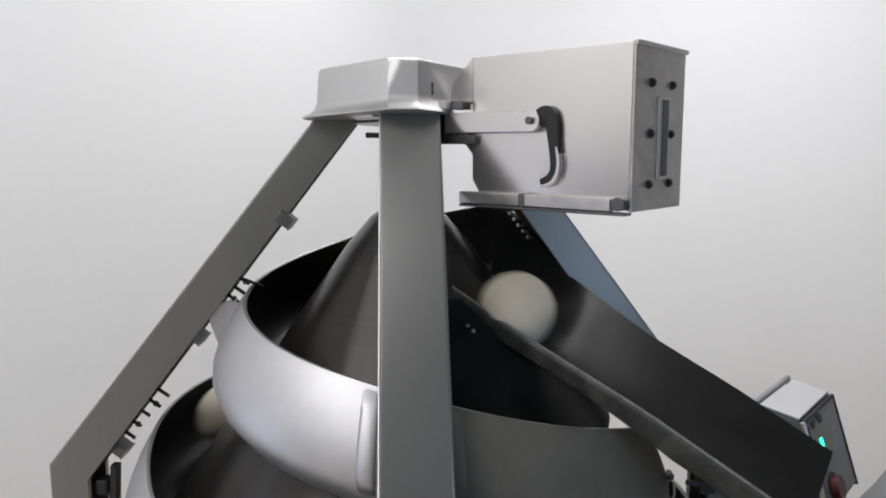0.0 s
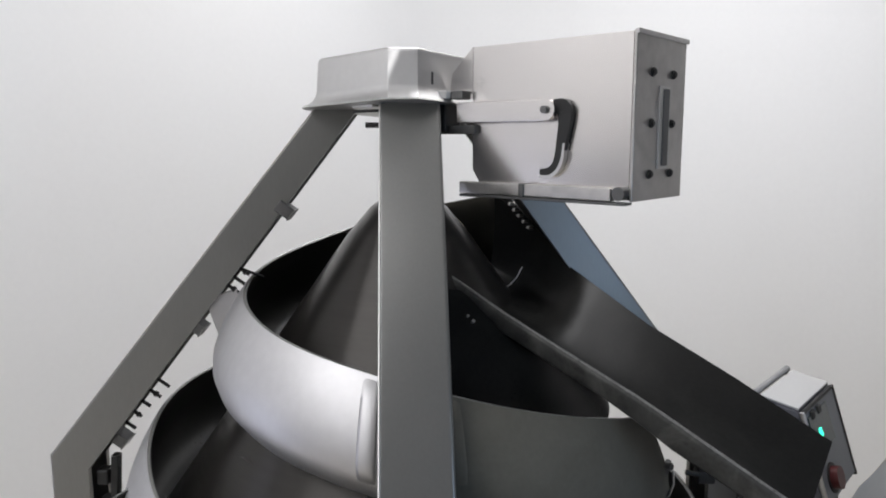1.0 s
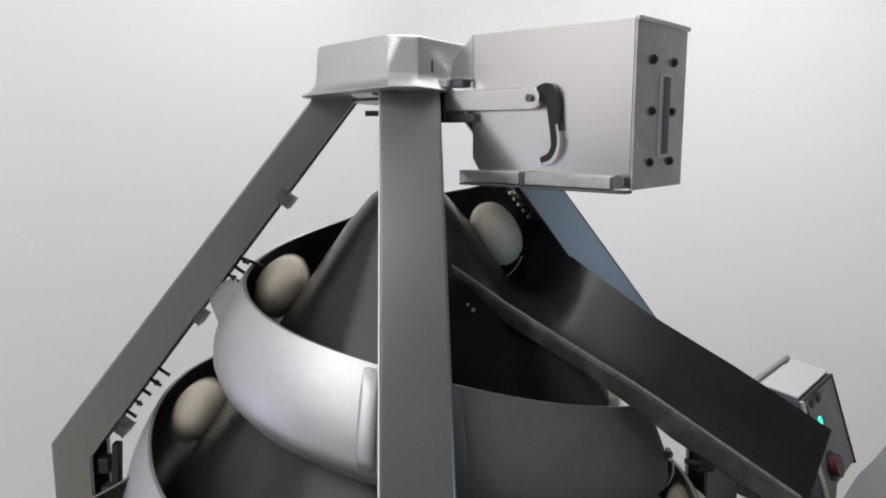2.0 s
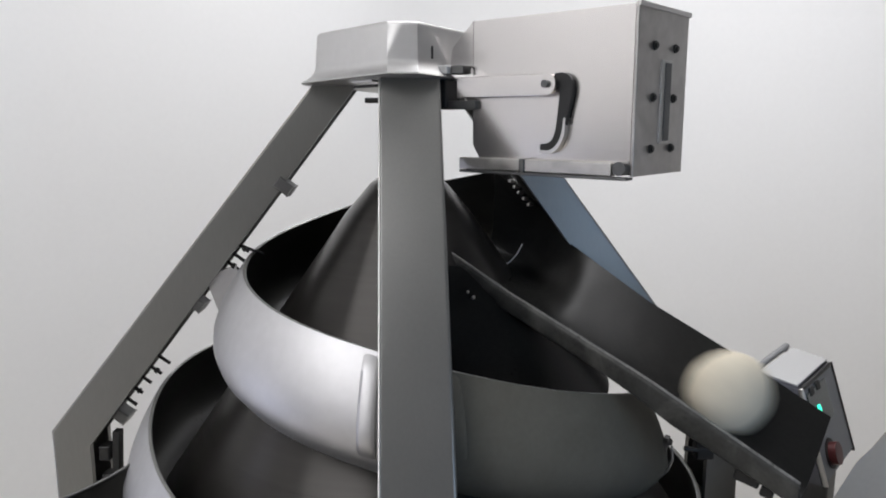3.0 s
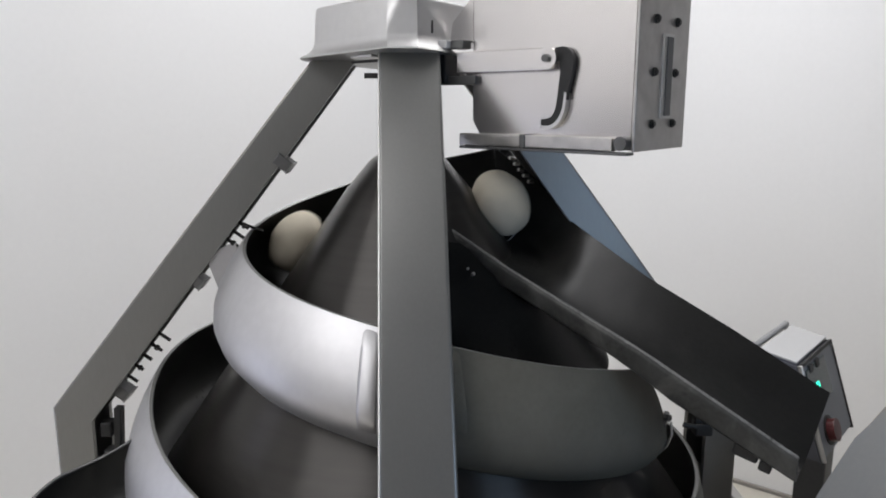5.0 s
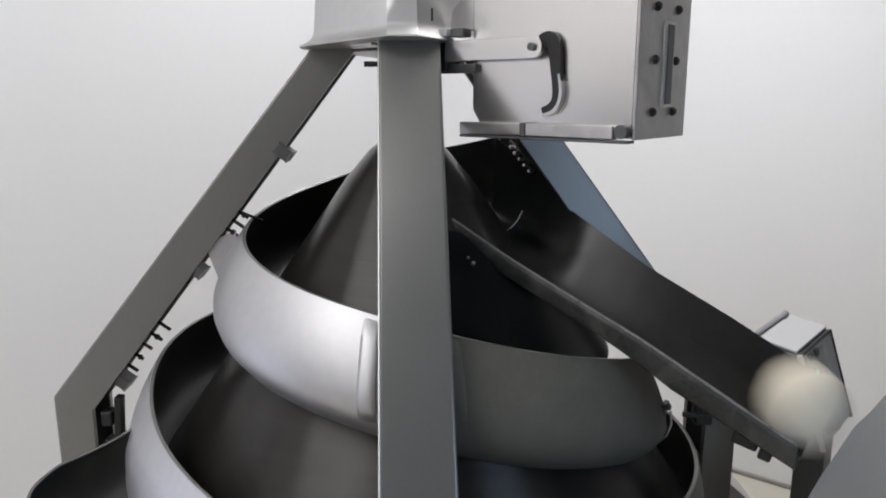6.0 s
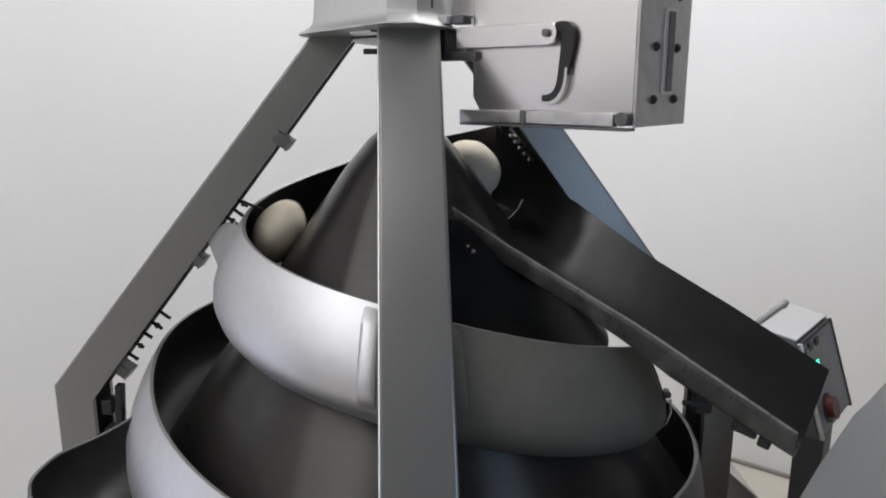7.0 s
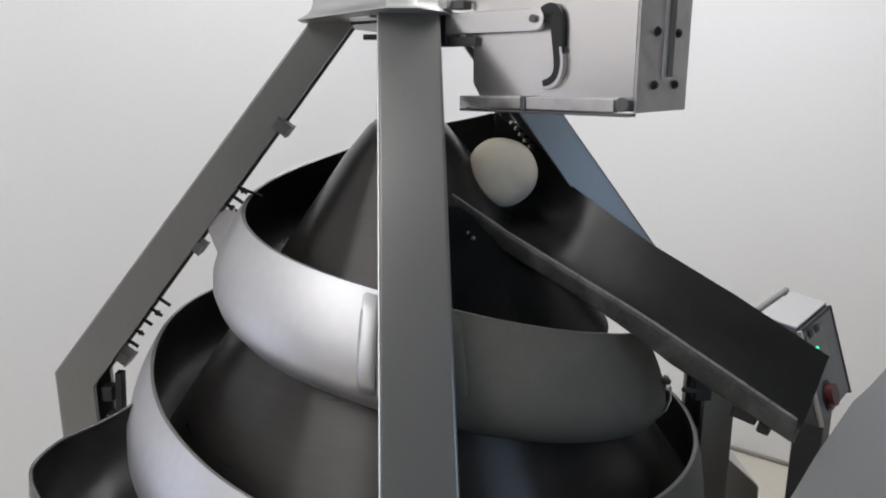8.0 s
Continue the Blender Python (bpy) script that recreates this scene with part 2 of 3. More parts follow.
build_room()
WINDOW_EYE = ROOM @ Vector((2.71, 2.12, 1.1))
area_lamp("window_light", look(WINDOW_EYE, ROOM @ Vector((1.5, 2.12, 1.1))), 0.42, 0.56, 2.7, (0.48, 0.69, 1.0))
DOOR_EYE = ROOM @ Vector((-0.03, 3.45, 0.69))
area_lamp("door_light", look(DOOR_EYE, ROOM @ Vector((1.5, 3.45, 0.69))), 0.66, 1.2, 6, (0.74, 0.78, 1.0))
for lx, ly, wide, long, lw, tint in LAMPS:
    at = ROOM @ Vector((lx, ly, 2.95))
    fixture = empty("ceiling_light", at.x, at.y, 2.96)
    fixture.rotation_euler = (0, 0, radians(-38))
    tagged(fixture, "flat white ceiling light", "ceiling light", kind="structure")
    part("frame", box(wide + 0.1, long + 0.1, 0.036, pose(0, 0, 0.021), 0.006), CEILING, fixture)
    area_lamp("ceiling_lamp", Matrix.Translation(at) @ pose(0, 0, 0, 0, 0, -38), wide, long, lw, tint)

# ---- the dough rounder ----
AX, AY = -0.065, 1.39
TURN = 3.6                      # the frame's cross is turned a little
rounder = empty("dough_rounder", AX, AY, 0)
tagged(rounder, "stainless steel conical dough rounder with dark spiral troughs", "dough rounder")
CONE_TOP, CONE_R, CONE_SLOPE = EYE - 0.115, 0.072, 0.695

# the trough's rim: degrees round the axis, radius, height below the eye
RIM = [(30, 0.200, -0.112), (40, 0.205, -0.116), (90, 0.228, -0.156), (135, 0.256, -0.208), (180, 0.290, -0.254), (225, 0.325, -0.296),
       (270, 0.372, -0.347), (315, 0.425, -0.430), (335, 0.446, -0.466), (360, 0.466, -0.476), (405, 0.476, -0.486), (450, 0.472, -0.49),
       (495, 0.468, -0.495), (540, 0.470, -0.505), (585, 0.492, -0.572), (630, 0.54, -0.634), (675, 0.546, -0.664),
       (720, 0.552, -0.695), (765, 0.595, -0.724), (810, 0.64, -0.759), (900, 0.70, -0.79)]
SECTION = [(0.0, 0.0), (0.014, -0.020), (0.028, -0.042), (0.043, -0.072), (0.053, -0.100), (0.055, -0.125), (0.048, -0.147), (0.032, -0.166), (0.012, -0.178), (-0.012, -0.186), (-0.050, -0.191)]


def rim(deg):
    r, z = smooth_table(RIM, deg)
    return r, EYE + z


def ring_point(deg, r, z):
    a = radians(deg)
    return Vector((r * math.cos(a), r * math.sin(a), z))


def here(x, y, z):
    """A point of the room, below or above the eye, in the rounder's space."""
    return Vector((x - AX, y - AY, EYE + z))


def section_at(u):
    """A point of the wall's section, from 0 at the rim to 1 at the foot."""
    k = u * (len(SECTION) - 1)
    i = min(int(k), len(SECTION) - 2)
    (r0, z0), (r1, z1) = SECTION[i], SECTION[i + 1]
    return r0 + (r1 - r0) * (k - i), z0 + (z1 - z0) * (k - i)


def trough_rows(a0, a1, out, bulge=1.0, round_from=None, step=3.0):
    n = max(2, int((a1 - a0) / step))
    rows = []
    for i in range(n + 1):
        deg = a0 + (a1 - a0) * i / n
        r, z = rim(deg)
        cut = 0.0
        if round_from and deg > round_from:
            f = (deg - round_from) / (a1 - round_from)
            cut = 0.55 * (1 - math.sqrt(max(0.0, 1 - f * f)))
        line = [section_at(cut + (1 - cut) * k / 10) for k in range(11)]
        rows.append([ring_point(deg, r + dr * bulge + out, z + dz) for dr, dz in line])
    return rows


def trough_flange(deg, parent, material, foot):
    """A joint: a narrow raised band across the outside of the wall."""
    rows = []
    for d, out in ((-1.5, 0.001), (-1.4, 0.012), (-0.9, 0.015), (0.9, 0.015), (1.4, 0.012), (1.5, 0.001)):
        r, z = rim(deg + d)
        line = [section_at(foot * k / 10) for k in range(11)]
        ends = [0.3, 0.75, 1, 1, 1, 1, 1, 1, 1, 0.75, 0.3]
        rows.append([ring_point(deg + d, r + dr + out * e, z + dz * 0.97 - 0.004) for (dr, dz), e in zip(line, ends)])
    part("joint_flange", slab(bmesh.new(), rows, 0.003), material, parent, "steel joint flange")


def trough(a0, a1, shell_material, label, flanges=(), bulge=1.0, round_from=None):
    piece = part("trough_section", slab(bmesh.new(), trough_rows(a0, a1, 0.004, bulge, round_from), 0.0025), shell_material, rounder, label)
    part("lining", slab(bmesh.new(), trough_rows(a0, a1, -0.001, bulge, round_from), 0.002), COATING, piece, "dark non-stick trough lining")
    rows = []
    last = round_from or a1
    n = int((last - a0) / 3)
    for i in range(n + 1):
        deg = a0 + (last - a0) * i / n
        r, z = rim(deg)
        rows.append([ring_point(deg, r + 0.003 * math.cos(k * math.pi / 3) + 0.0025, z + 0.002 * math.sin(k * math.pi / 3)) for k in range(7)])
    part("rim", slab(bmesh.new(), rows, 0), STEEL_LEG, piece, "ground steel rim")
    for deg in flanges:
        trough_flange(deg, piece, shell_material, 0.42 if shell_material == STEEL_SHADED else 0.56)
    return piece


upper = trough(30, 268, STEEL_SHELL, "satin steel outer wall of the upper trough", (264.3,))
# right-hand sections: shade is put into their darker colour
upper_right = trough(276, 338, STEEL_SHADED, "outer wall of the upper trough, coloured darker for shade", (281,), 0.8, 328)
middle = trough(430, 628, STEEL_SHELL, "satin steel outer wall of the middle trough", (617,), 0.85)
middle_right = trough(636, 800, STEEL_SHADED, "outer wall of the middle trough, coloured darker for shade", (), 0.35)


def build_scoop():
    """The infeed scoop in front of the side leg."""
    edge = [(-0.54, 1.19, -0.597), (-0.573, 1.18, -0.615), (-0.603, 1.17, -0.628), (-0.627, 1.155, -0.635), (-0.648, 1.135, -0.640), (-0.665, 1.10, -0.652), (-0.662, 1.07, -0.660), (-0.637, 1.035, -0.672), (-0.583, 0.985, -0.69), (-0.503, 0.93, -0.71)]
    table = [(i, *p) for i, p in enumerate(edge)]
    rows = []
    for k in range(37):
        p = Vector(smooth_table(table, k / 4))
        inward = (Vector((-0.46, 1.02, 0)) - Vector((p.x, p.y, 0)))
        rows.append([here(*(p + inward * f + Vector((0, 0, dz)))) for f, dz in ((0, 0), (-0.02, -0.03), (-0.01, -0.07), (0.10, -0.105), (0.30, -0.13), (0.6, -0.14), (1.0, -0.145))])
    scoop = part("infeed_scoop", slab(bmesh.new(), rows, 0.003), COATING, rounder, "dark coated infeed scoop at the lowest turn")
    bm = bmesh.new()
    for p, q in zip(rows, rows[1:]):
        add_rod(bm, p[0], q[0], 0.003, 8)
    part("rim", bm, STEEL_DARK, scoop, "dark rolled rim")
    part("prop", rod(here(-0.50, 1.05, -0.81), here(-0.45, 1.12, -1.12), 0.012, 12), STEEL_DARK, scoop, "dark steel prop")


build_scoop()


def end_glint(deg, parent):
    """A bright strip added as the glint at the bottom of a trough's open end."""
    r, z = rim(deg)
    bm = bmesh.new()
    pts = [ring_point(deg, r + dr - 0.002, z + dz) for dr, dz in SECTION[4:]]
    for p, q in zip(pts, pts[1:]):
        add_rod(bm, p, q, 0.0022, 8)
    part("end_glint", bm, STEEL, parent, "bright steel strip added as a glint")


bracket = ring_point(335, rim(335)[0] + 0.044, rim(335)[1] - 0.095)
bm = box(0.010, 0.018, 0.040, Matrix.Translation(bracket) @ pose(0, 0, 0, 0, 12, 335), 0.003)
add_rod(bm, bracket + Vector((0.0, -0.004, 0.012)), bracket + Vector((0.006, -0.012, 0.014)), 0.006, 10)
part("end_bracket", bm, STEEL_DARK, upper_right, "dark bracket with a bolt")
end_glint(338, upper_right)


def build_cone():
    profile = [(0.0, 0.0), (0.045, 0.0), (0.060, -0.003), (0.072, -0.012)]
    for k in range(1, 15):
        dz = -0.012 - 0.745 * k / 14
        profile.append((CONE_R + CONE_SLOPE * (-dz), dz))
    rows = []
    for r, dz in profile:
        rows.append([Vector((r * math.cos(a), r * math.sin(a), dz)) for a in [2 * math.pi * i / 96 for i in range(97)]])
    bm = slab(bmesh.new(), rows, 0)
    bmesh.ops.remove_doubles(bm, verts=bm.verts, dist=0.0005)
    ob = part("cone", bm, CONE_COAT, rounder, "dark rotating cone with fine turned streaks")
    ob.location = (0, 0, CONE_TOP)
    return ob


cone = build_cone()

# a fixed dark guard stands round the cone below the chute
guard_rows = []
for i in range(31):
    deg = 276 + 92 * i / 30
    top = straight([(276, -0.24), (299, -0.255), (307, -0.30), (318, -0.345), (400, -0.36)], deg)
    guard_rows.append([ring_point(deg, CONE_R + CONE_SLOPE * (-0.14 - z) + off, EYE + z) for z, off in
                       ((top, 0.052), (-0.38, 0.053), (-0.42, 0.055), (-0.455, 0.058), (-0.485, 0.061), (-0.497, 0.060), (-0.51, 0.045), (-0.53, 0.018))])
part("cone_guard", slab(bmesh.new(), guard_rows, 0.003), CHUTE_COAT, rounder, "dark coated guard sheet round the cone")

# a low steel drum carries the troughs
base_rows = []
for br, bz in ((0.0, 0.0), (0.50, 0.0), (0.52, 0.02), (0.52, 0.40), (0.56, 0.46), (0.58, 0.50), (0.0, 0.505)):
    base_rows.append([Vector((br * math.cos(a), br * math.sin(a), bz)) for a in [2 * math.pi * i / 64 for i in range(65)]])
base_bm = slab(bmesh.new(), base_rows, 0)
bmesh.ops.remove_doubles(base_bm, verts=base_bm.verts, dist=0.0005)
part("base_drum", base_bm, STEEL_DARK, rounder, "dark steel base drum under the troughs")

# legs: heading, outer radius and height at the top, slope, knee height, width
LEGS = [(270 + TURN, 0.166, 0.058, 0.687, -0.60), (180 + TURN, 0.1595, 0.065, 0.791, -0.585), (7.0, 0.151, 0.065, 0.765, -0.62)]


def leg(heading, r0, z0, slope, knee):
    """A folded channel that leans out from the cap, and stands upright below its knee."""
    turn = Matrix.Rotation(radians(heading), 4, "Z")
    w, d, t = 0.10, 0.062, 0.004
    rk = r0 + slope * (z0 - knee)
    dx = d * math.hypot(1, slope)
    line = [(r0, EYE + z0), (rk, EYE + knee), (rk, 0.0)]
    inner = [(r0 - dx, EYE + z0), (rk - d * 1.12, EYE + knee - d * 0.48), (rk - d * 1.12, 0.0)]
    rows = []
    f = 0.006
    for (ro, z), (ri, zi) in zip(line, inner):
        rows.append([turn @ Vector(p) for p in ((ri, -w / 2 + 0.014, zi), (ri, -w / 2, zi), (ro - f, -w / 2, z), (ro - f * 0.3, -w / 2 + f * 0.3, z), (ro, -w / 2 + f, z),
                                                (ro, w / 2 - f, z), (ro - f * 0.3, w / 2 - f * 0.3, z), (ro - f, w / 2, z), (ri, w / 2, zi), (ri, w / 2 - 0.014, zi))])
    return part("leg", slab(bmesh.new(), rows, t), STEEL_LEG, rounder, "grey folded steel channel leg")


front_leg, left_leg, right_leg = [leg(*row) for row in LEGS]
edge_turn = Matrix.Rotation(radians(LEGS[0][0]), 4, "Z")
edge_foot = LEGS[0][1] + LEGS[0][3] * (LEGS[0][2] - LEGS[0][4])
# a thin bright rod stands in for the highlight along the leg's edge
part("edge_highlight", rod(edge_turn @ Vector((LEGS[0][1] - 0.0015, -0.0485, EYE + LEGS[0][2])), edge_turn @ Vector((edge_foot - 0.0015, -0.0485, EYE + LEGS[0][4])), 0.0019, 10), STEEL, front_leg, "bright rod added as the edge highlight")


def ring_rect(half, radius, z, chamfer=0.034, n=8):
    """A square ring with rounded corners; the front corner is folded flat."""
    pts = []
    for cx, cy, a0 in ((1, 1, 0), (-1, 1, 90), (-1, -1, 180)):
        for k in range(n + 1):
            a = radians(a0 + 90 * k / n)
            pts.append((cx * (half - radius) + radius * math.cos(a), cy * (half - radius) + radius * math.sin(a), z))
    for u, v in ((-0.006, 0), (-0.0015, 0.0008), (0.003, 0.004), (0.5, 0.5), (0.997, 0.996), (0.9992, 1.0015), (1, 1.006)):
        c = min(chamfer, half * 0.4)
        pts.append((half - c + c * u, -half + c * v, z))
    return pts + pts[:1]


def build_cap():
    m = pose(-0.009, -0.053, EYE - 0.0095) @ pose(0, 0, 0, -3.3) @ pose(0, 0, 0, 0, 0, -41)
    rows = []
    for half, radius, z in ((0.060, 0.02, 0.060), (0.132, 0.03, 0.060), (0.1338, 0.03, 0.0615), (0.1333, 0.03, 0.064), (0.1275, 0.03, 0.0675), (0.1215, 0.03, 0.073), (0.1175, 0.03, 0.080), (0.1155, 0.03, 0.088),
                            (0.1125, 0.028, 0.1395), (0.1115, 0.028, 0.1445), (0.109, 0.026, 0.147), (0.1045, 0.024, 0.148), (0.04, 0.01, 0.149)):
        rows.append([m @ Vector(p) for p in ring_rect(half, radius, z)])
    bm = slab(bmesh.new(), rows, 0)
    bmesh.ops.remove_doubles(bm, verts=bm.verts, dist=0.0003)
    bmesh.ops.holes_fill(bm, edges=bm.edges, sides=60)
    cap = part("cap", bm, STEEL_CAP, rounder, "brushed steel pan-shaped cap over the legs")
    part("bearing_block", box(0.094, 0.16, 0.035, pose(0, -0.02, EYE + 0.045, 0, 0, TURN), 0.004), BLACK, cap, "dark bearing block under the cap")
    part("pin", rod(here(-0.017, 1.196, 0.085), here(-0.017, 1.196, 0.104), 0.0018), BLACK, cap, "small dark pin")
    part("stub", rod(here(-0.130, 1.25, 0.022), here(-0.092, 1.25, 0.022), 0.0045), BLACK, cap, "short dark stub beside the leg")
    part("cross_rod", rod(here(-0.152, 1.275, 0.045), here(-0.104, 1.245, 0.046), 0.0024, 10), BLACK, cap, "thin dark cross rod")
    part("shim", box(0.05, 0.04, 0.004, pose(-0.058, -0.115, EYE + 0.054, 0, 0, -41), 0.001), STEEL, cap, "pale steel shim")


build_cap()


# ---- fittings on the legs ----
def along_left(x, z, out=0.0):
    """A point near the side leg's inner edge."""
    return here(x, 1.335 - out, z)


def fittings():
    for x, z in ((-0.287, -0.127), (-0.458, -0.343), (-0.614, -0.562)):
        m = Matrix.Translation(along_left(x, z)) @ pose(0, 0, 0, 0, 38, 0)
        clip = part("clip", box(0.030, 0.035, 0.022, m, 0.002), STEEL_DARK, left_leg, "dark folded clip")
        part("clip_lip", box(0.003, 0.036, 0.024, m @ pose(0.016, 0, 0), 0.001), STEEL_LEG, clip)
    for x0, z0, x1, z1, n in ((-0.432, -0.317, -0.372, -0.238, 6), (-0.600, -0.535, -0.535, -0.450, 5)):
        for k in range(n):
            x, z = x0 + (x1 - x0) * k / (n - 1), z0 + (z1 - z0) * k / (n - 1)
            a = along_left(x, z)
            b = a + Vector((0.015, 0, -0.011)) * (1.0 + 0.25 * math.sin(5 * k))
            bm = rod(a - Vector((0.012, 0, -0.009)), b, 0.0034, 8)
            if k % 2:
                add_rod(bm, a.lerp(b, 0.35), a.lerp(b, 0.65), 0.006, 6)
            part("stud", bm, BLACK, left_leg, "black threaded stud")
    part("tie_rod", rod(along_left(-0.378, -0.235), along_left(-0.345, -0.262, -0.05), 0.0028, 8), BLACK, left_leg, "thin black tie rod")
    for deg in (190,):
        r, zz = rim(deg)
        p = ring_point(deg, r + 0.042, zz - 0.055)
        m = Matrix.Translation(p) @ pose(0, 0, 0, 0, 18, deg)
        part("lug", box(0.060, 0.006, 0.075, m, 0.002), STEEL_SHELL, upper, "pale steel lug")
    # toggle clamps where the middle trough meets the uprights
    for x, y, z, side in ((-0.630, 1.325, -0.650, 1), (0.497, 1.335, -0.600, -1)):
        c = here(x, y, z)
        owner = left_leg if side > 0 else right_leg
        bm = box(0.014, 0.02, 0.095, Matrix.Translation(c + Vector((0.006 * side, 0, 0.01))) @ pose(0, 0, 0, 0, 4 * side, 0), 0.002)
        add_box(bm, 0.034, 0.03, 0.026, Matrix.Translation(c + Vector((-0.006 * side, 0, -0.04))), 0.004)
        add_box(bm, 0.022, 0.03, 0.03, Matrix.Translation(c + Vector((-0.014 * side, 0, 0.015))), 0.004)
        clamp = part("clamp", bm, BLACK, owner, "black toggle clamp")
        part("knob", rod(c + Vector((0.004 * side, -0.01, -0.035)), c + Vector((0.034 * side, -0.01, -0.03)), 0.005, 10), BLACK, clamp)


fittings()

# ---- the chute ----
NEAR = [(0.0, 0.016, 1.262, -0.239), (0.2, 0.109, 1.197, -0.293), (0.62, 0.304, 1.063, -0.393), (1.0, 0.488, 0.936, -0.501)]
FAR = [(0.0, 0.106, 1.494, -0.112), (0.10, 0.172, 1.448, -0.161), (0.17, 0.202, 1.419, -0.193), (0.25, 0.241, 1.380, -0.240), (0.38, 0.300, 1.322, -0.281),
       (0.52, 0.362, 1.260, -0.324), (0.76, 0.485, 1.176, -0.393), (1.0, 0.608, 1.091, -0.469)]


def line_at(table, s):
    for (u0, *p), (u1, *q) in zip(table, table[1:]):
        if s <= u1:
            return Vector(p).lerp(Vector(q), (s - u0) / (u1 - u0))
    return Vector(table[-1][1:])


# the chute's section at its mouth, round like the trough, and lower down, where the far side leans back straight
MOUTH = ((0.01, 0.55), (0.04, 0.25), (0.10, 0.06), (0.20, 0.0), (0.45, 0.0), (0.70, 0.0), (0.84, 0.02), (0.91, 0.10), (0.955, 0.28), (0.985, 0.58))
LOWER = ((0.01, 0.55), (0.04, 0.25), (0.09, 0.06), (0.15, 0.0), (0.24, 0.03), (0.34, 0.12), (0.5, 0.31), (0.66, 0.53), (0.80, 0.72), (0.92, 0.89))


def chute_rows(n=60):
    rows = []
    for i in range(n + 1):
        s = i / n
        a, b = line_at(NEAR, s), line_at(FAR, s)
        floor = a.z - 0.027
        row = [a + Vector((0, 0, -0.001))]
        k = min(1, max(0, (s - 0.14) / 0.22))
        k = k * k * (3 - 2 * k)
        for j, ((f0, u0), (f1, u1)) in enumerate(zip(MOUTH, LOWER)):
            f, up = f0 + (f1 - f0) * k, u0 + (u1 - u0) * k
            p = a.lerp(b, f)
            p.z = floor + ((a.z if j < 3 else b.z) - floor) * up
            row.append(p)
        row.append(b)
        rows.append([here(*p) for p in row])
    return rows


def build_chute():
    rows = chute_rows()
    chute = part("chute", slab(bmesh.new(), rows, 0.003), CHUTE_COAT, rounder, "dark coated discharge chute sloping down from the top")
    skirt = []
    for i in range(21):
        a = line_at(NEAR, i / 20)
        out = Vector((-0.565, -0.825, 0))
        deep = straight([(0, 0.031), (0.52, 0.031), (0.7, 0.040), (1, 0.032)], i / 20)
        skirt.append([here(*(a + d)) for d in (Vector((0, 0, -0.002)), out * 0.003 + Vector((0, 0, 0.001)), out * 0.006 + Vector((0, 0, -0.001)),
                                               out * 0.0075 + Vector((0, 0, -0.006)), out * 0.008 + Vector((0, 0, 0.004 - deep)), out * 0.004 + Vector((0, 0, -deep)), -out * 0.03 + Vector((0, 0, -deep - 0.001)))])
    part("side_rail", slab(bmesh.new(), skirt, 0.002), RAIL, chute, "folded dark steel side rail with a worn top edge")
    bm = bmesh.new()
    for i in range(20):
        a, b = line_at(NEAR, i / 20), line_at(NEAR, (i + 1) / 20)
        add_rod(bm, here(a.x - 0.002, a.y - 0.003, a.z + 0.0015), here(b.x - 0.002, b.y - 0.003, b.z + 0.0015), 0.0028, 8)
    part("worn_edge", bm, STEEL_WORN, chute, "worn bare metal edge")
    m = Matrix.Translation(here(0.450, 1.005, -0.515)) @ pose(0, 0, 0, 0, 12, -34)
    bm = box(0.036, 0.05, 0.026, m, 0.003)
    add_box(bm, 0.018, 0.05, 0.016, m @ pose(0.03, 0, -0.012), 0.003)
    part("chute_bracket", bm, BLACK, chute, "dark support bracket under the chute")
    # glint at the chute's mouth, modelled as a thin bright strip
    edge = bmesh.new()
    pts = [here(0.092, 1.362, -0.288), here(0.112, 1.376, -0.285), here(0.129, 1.386, -0.277), here(0.143, 1.395, -0.264), here(0.153, 1.402, -0.246)]
    for p, q in zip(pts, pts[1:]):
        add_rod(edge, p, q, 0.0011, 8)
    part("trough_glint", edge, STEEL, chute, "bright strip added as a glint where the trough opens into the chute")
    # hinge with bright screws on the far side
    for x, y, z in ((0.142, 1.470, -0.130), (0.150, 1.462, -0.141), (0.158, 1.456, -0.152), (0.167, 1.449, -0.163), (0.176, 1.441, -0.174)):
        c = here(x, y, z)
        part("screw", rod(c, c + Vector((-0.010, -0.010, 0.002)), 0.0034, 10), STEEL, chute, "bright hinge screw")
    part("hinge_block", box(0.040, 0.012, 0.022, Matrix.Translation(here(0.124, 1.500, -0.118)), 0.004), BLACK, chute, "black hinge block")
    m = Matrix.Translation(here(0.152, 1.470, -0.150)) @ pose(0, 0, 0, 0, 42, -45)
    part("hinge", box(0.085, 0.006, 0.020, m, 0.002), BLACK, chute, "black hinge strip")
    for x, y, z, size in ((0.0385, 1.186, -0.293, 0.0022), (0.0475, 1.182, -0.301, 0.0030)):
        c = here(x, y, z)
        part("rivet", rod(c, c + Vector((0.003, -0.006, 0.0045)), size, 10), STEEL, chute, "bright rivet")


build_chute()


# ---- the flour duster: x runs along its front to the near corner, y into it ----
BOX = Matrix.Translation((0.264, 1.034, EYE)) @ pose(0, 0, 0, 0, 0, -41)


